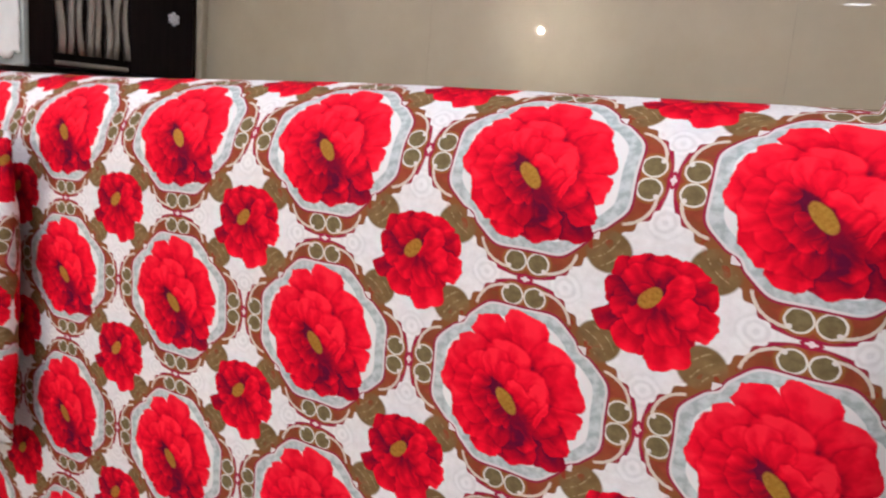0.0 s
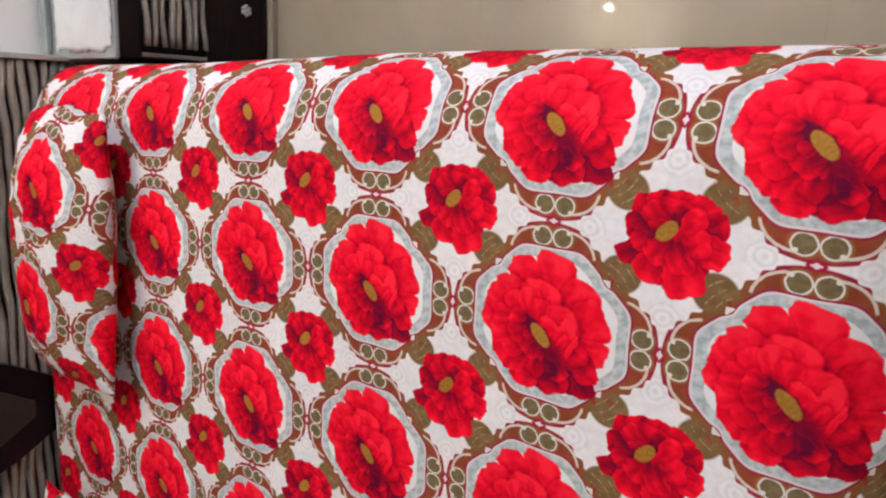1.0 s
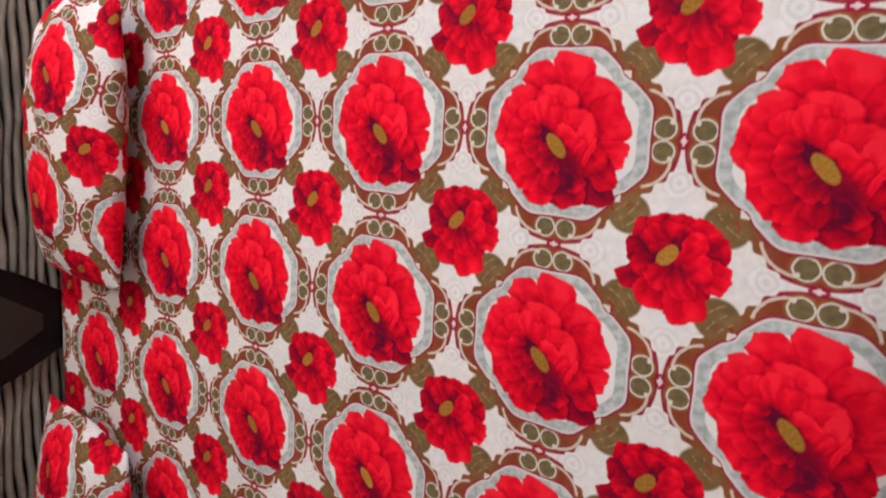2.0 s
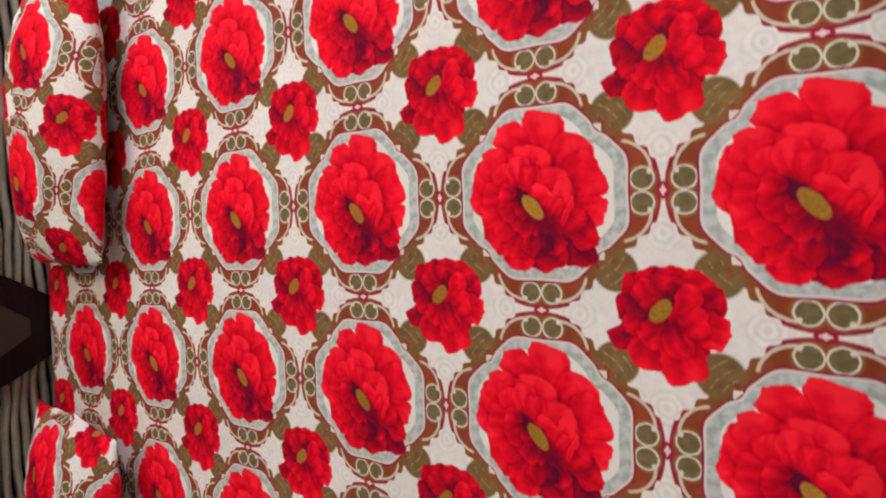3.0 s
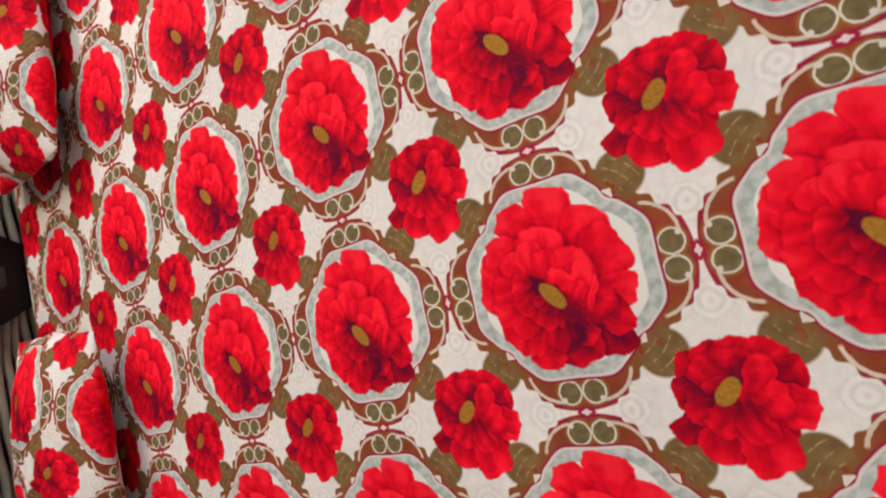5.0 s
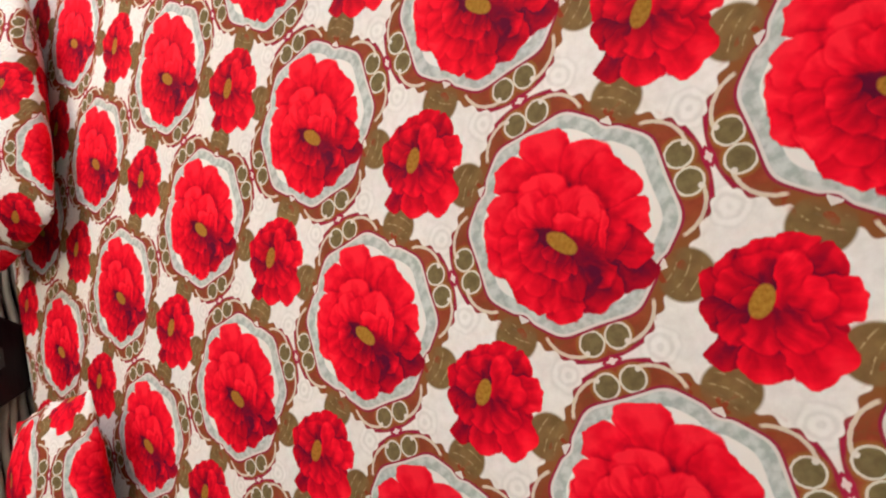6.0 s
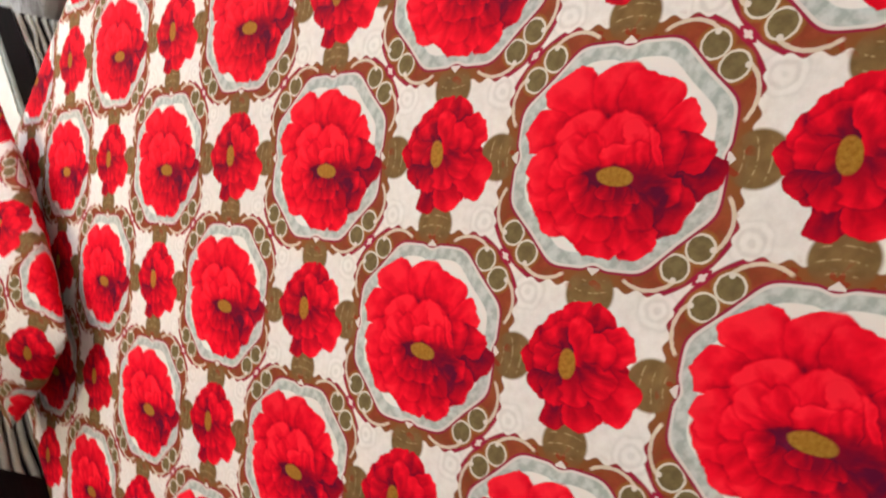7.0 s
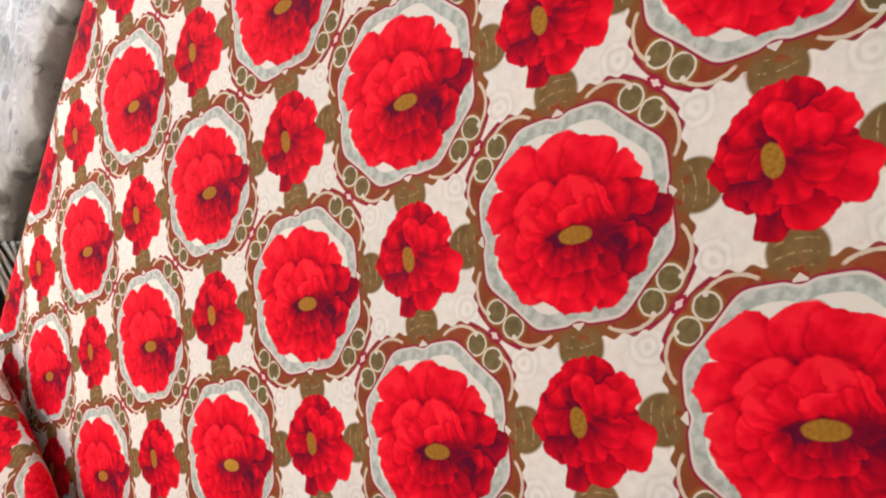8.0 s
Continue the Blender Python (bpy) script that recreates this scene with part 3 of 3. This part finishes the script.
# ---- nightstand ----
def nightstand():
    x0, x1, yf, yb, top = 0.086, 0.630, 1.218, WALL_HEAD - 0.014, 0.457
    ob = thing("nightstand", "dark laminate nightstand with a pale ribbed drawer front", "nightstand", at=((x0 + x1) / 2, (yf + yb) / 2, 0))
    inv = Matrix.Translation(-ob.location)

    def put(name, bm, mat, label="", smooth=False, parent=ob):
        bm.transform(inv)
        return part(name, bm, mat, parent, label, smooth)

    put("side_panel", block(x0, x0 + 0.018, yf + 0.02, yb, 0.0, 0.442, bevel=0.002), WOOD)
    put("side_panel", block(x1 - 0.018, x1, yf + 0.02, yb, 0.0, 0.442, bevel=0.002), WOOD)
    put("back_board", block(x0 + 0.018, x1 - 0.018, yb - 0.01, yb, 0.02, 0.43), WOOD)
    put("shelf", block(x0 + 0.018, x1 - 0.018, yf + 0.025, yb - 0.01, 0.19, 0.205), WOOD)
    put("top_rail", block(x0, x1, yf, yf + 0.02, 0.386, 0.442, bevel=0.002), WOOD)
    put("plinth", block(x0 + 0.002, x1 - 0.002, yf - 0.026, yf - 0.003, 0.0, 0.018, bevel=0.002), TILE, "beige tile strip at the foot")
    put("door_panel", block(x0, x1, yf, yf + 0.02, 0.022, 0.204, bevel=0.003), WOOD)
    put("drawer_panel", block(x0, x1, yf + 0.012, yf + 0.02, 0.206, 0.384), WOOD)
    for i in range(8):
        put("rib", rib(x0 + 0.030, x1 - 0.012, 0.214 + i * 0.0222, yf + 0.012, i * 3 + 3, 0.0222, 0.012, 0.36 if i % 2 else 0.27), RIB, smooth=True)
    put("drawer_edge", block(x0 + 0.004, x0 + 0.014, yf + 0.0, yf + 0.012, 0.206, 0.384, bevel=0.002), RIB, "thin pale strip closing the ribs")
    put("top", block(x0 - 0.006, x1 + 0.012, yf - 0.010, yb, 0.444, top, bevel=0.004), TOPGLASS, "grey-green glossy top")
    put("back_strip", block(x0 + 0.01, x1, yb - 0.03, yb, 0.459, 0.475, bevel=0.003), TOPGLASS, "grey strip along the wall")
    for kx in (0.228, 0.488):
        bm = bmesh.new()
        for k in range(7):
            a = 2 * math.pi * k / 6
            r = 0.0 if k == 6 else 0.011
            made = bmesh.ops.create_icosphere(bm, subdivisions=1, radius=0.0068)["verts"]
            bmesh.ops.translate(bm, verts=made, vec=(kx + r * math.cos(a), yf - 0.008, 0.09 + r * math.sin(a)))
        knob = put("knob", bm, CRYSTAL, "flower-shaped crystal knob")
        bm = bmesh.new()
        made = bmesh.ops.create_cone(bm, segments=16, radius1=0.008, radius2=0.006, depth=0.01, cap_ends=True)["verts"]
        bm.transform(Matrix.Translation((kx, yf - 0.002, 0.09)) @ Matrix.Rotation(radians(90), 4, "X"))
        put("stem", bm, CHROME, parent=knob)
    return ob


nightstand()


def runner():
    """White cloth on the nightstand, with a slightly scalloped hem."""
    bm = bmesh.new()
    x0, x1, y0, y1, z = 0.100, 0.622, 1.216, 1.480, 0.458
    nx, ny = 40, 26
    grid = []
    for j in range(ny + 1):
        row = []
        for i in range(nx + 1):
            p, q = i / nx, j / ny
            x, y = x0 + (x1 - x0) * p, y0 + (y1 - y0) * q
            if i in (0, nx):
                x += (0.004 if i else -0.004) * math.sin(q * 60) + 0.016 * noise.noise((q * 5, 1.7 + i, 0))
            if j in (0, ny):
                y += (0.003 if j else -0.003) * math.sin(p * 90)
            row.append(bm.verts.new((x + 0.012 * noise.noise((q * 9, 3.1, 0)) * (1 - p), y, z + 0.0022 + 0.0012 * noise.noise((x * 22, y * 22, 0)))))
        grid.append(row)
    for j in range(ny):
        for i in range(nx):
            bm.faces.new((grid[j][i], grid[j][i + 1], grid[j + 1][i + 1], grid[j + 1][i]))
    ob = part("table_runner", bm, LACE, smooth=True)
    solid = ob.modifiers.new("cloth", "SOLIDIFY")
    solid.thickness, solid.offset = 0.0012, 0
    tagged(ob, "white cloth runner spread over the nightstand top", "table runner")


runner()


# ---- folded quilt beside the nightstand ----
def spotted_satin():
    net = Net("spotted_satin")
    obj = net.coords("Object")
    warp_n = net.noise(obj, 6.0, 2.0, 0.5, 1)
    bent = net.node("ShaderNodeVectorMath", net.node("ShaderNodeVectorMath", warp_n, (0.09, 0.09, 0.09), operation="MULTIPLY").outputs[0], obj, operation="ADD").outputs[0]
    spots = net.node("ShaderNodeTexVoronoi", bent)
    spots.inputs["Scale"].default_value = 8.5
    rings = net.node("ShaderNodeTexVoronoi", bent)
    rings.inputs["Scale"].default_value = 26.0
    blur = net.noise(obj, 5.0, 4.0)
    col = net.ramp(blur, [(0.3, (0.22, 0.215, 0.22)), (0.7, (0.44, 0.435, 0.44))])
    col = net.tint(net.step(Val(net, spots.outputs["Distance"]) + blur * 0.35, 0.50, 0.38) * 0.75, col, (0.105, 0.095, 0.10, 1))
    col = net.tint(net.step(abs(Val(net, rings.outputs["Distance"]) - 0.32), 0.10, 0.04) * net.step(blur, 0.56, 0.44) * 0.6, col, (0.08, 0.075, 0.08, 1))
    puff = net.noise(bent, 11.0, 3.0, 0.45)
    return net.set(Base_Color=col, Roughness=0.33, Normal=net.bump(puff, 1.0, 0.035), Specular_IOR_Level=0.6)


def folded_quilt():
    x0, x1, y0, y1 = 0.746, 1.64, -0.10, 1.50
    ob = thing("folded_quilt", "grey spotted quilt folded in two on the floor", "quilt", at=((x0 + x1) / 2, (y0 + y1) / 2, 0))
    satin = spotted_satin()
    n, m = 48, 60
    for k, (low, thick) in enumerate(((0.001, 0.15), (0.135, 0.15))):
        verts, faces = [], []
        for sign in (1, -1):
            base = len(verts)
            for j in range(m + 1):
                q = -1 + 2 * j / m
                for i in range(n + 1):
                    p = -1 + 2 * i / n
                    h = max(0.0, (1 - abs(p) ** 9) * (1 - abs(q) ** 9)) ** 0.5
                    x = p * (x1 - x0) / 2 * (1 - 0.03 * q ** 8)
                    y = q * (y1 - y0) / 2 * (1 - 0.03 * p ** 8)
                    # the soft edge swells and sinks along its length
                    x += (0.045 * math.sin(q * 9.5 + 1.1 + k) * abs(p) ** 4 - 0.015 * k * p) * (1 if p < 0 else 0.5)
                    z = low + thick * (0.5 + 0.5 * sign * h)
                    if sign > 0:
                        z += h * (0.020 * noise.noise((x * 5, y * 5, k)) + 0.010 * noise.noise((x * 14 + 0.3 * y, y * 9, k)) - 0.012)
                    verts.append((x, y, z))
            for j in range(m):
                for i in range(n):
                    a = base + j * (n + 1) + i
                    f = (a, a + 1, a + n + 2, a + n + 1)
                    faces.append(f if sign > 0 else f[::-1])
        me = bpy.data.meshes.new("fold")
        me.from_pydata(verts, [], faces)
        me.materials.append(satin)
        me.shade_smooth()
        fold = new("fold", me)
        fold.parent = ob
        weld = fold.modifiers.new("seam", "WELD")
        weld.merge_threshold = 0.001


folded_quilt()


# ---- lamps ----
def wall_bulb():
    x, y, z = 0.58, WALL_HEAD, 2.615
    ob = thing("wall_lamp", "bare round bulb in a white wall holder", "lamp", at=(x, y, z))
    bm = bmesh.new()
    bmesh.ops.create_cone(bm, segments=24, radius1=0.045, radius2=0.03, depth=0.03, cap_ends=True)
    bm.transform(Matrix.Translation((0, -0.0155, 0)) @ Matrix.Rotation(radians(90), 4, "X"))
    part("holder", bm, PLASTIC, ob)
    bm = bmesh.new()
    bmesh.ops.create_uvsphere(bm, u_segments=24, v_segments=12, radius=0.016)
    bm.transform(Matrix.Translation((0, -0.064, 0)))
    part("bulb", bm, BULB, ob, "glowing warm white bulb", smooth=True)


def fill_tube(x, y, z):
    """Added fill light, out of view: a glowing tube in a white batten, along y, on the right-hand wall."""
    ob = thing("fill_tube", "unseen tube in a slim white batten, added as fill light", "lamp", at=(x, y, z))
    part("batten", block(-0.04, -0.001, -0.63, 0.63, -0.025, 0.025, bevel=0.004), PLASTIC, ob)
    for ey in (-0.61, 0.61):
        part("holder", block(-0.085, -0.041, ey - 0.012, ey + 0.012, -0.018, 0.018, bevel=0.003), PLASTIC, ob)
    bm = bmesh.new()
    bmesh.ops.create_cone(bm, segments=20, radius1=0.014, radius2=0.014, depth=1.19, cap_ends=True)
    bm.transform(Matrix.Translation((-0.066, 0, 0)) @ Matrix.Rotation(radians(90), 4, "X"))
    part("tube", bm, TUBE, ob, "cool white glowing tube of the added fill light", smooth=True)


def strip_lamp(x, y, z):
    """A short strip lamp under the ceiling."""
    ob = thing("strip_lamp", "short slim white strip lamp under the ceiling", "lamp", at=(x, y, z))
    part("batten", block(-0.018, 0.018, -0.075, 0.075, -0.016, 0.0, bevel=0.003), PLASTIC, ob)
    part("diffuser", block(-0.004, 0.004, -0.06, 0.06, -0.022, -0.0165, bevel=0.0015), STRIP, ob, "glowing cool white strip")


wall_bulb()
strip_lamp(0.757, -0.06, CEILING - 0.001)
# unseen fill, placed to brighten the bed from its right-hand side
fill_tube(WALL_RIGHT, 0.30, 2.45)


# ---- floor tiles ----
def tiles():
    size, gap = 0.69, 0.0003
    for i in range(-5, 4):
        for j in range(-5, 3):
            cx, cy = 0.665 + i * size, 0.52 + size / 2 + j * size
            x0, x1 = max(cx - size / 2, WALL_LEFT), min(cx + size / 2, WALL_RIGHT)
            y0, y1 = max(cy - size / 2, WALL_FOOT), min(cy + size / 2, WALL_HEAD)
            if x1 - x0 < 0.02 or y1 - y0 < 0.02:
                continue
            g = gap / 2
            part("tile", block(x0 + g, x1 - g, y0 + g, y1 - g, -0.0012, 0.0, bevel=0.0002, segments=1), TILE, FLOOR)


tiles()
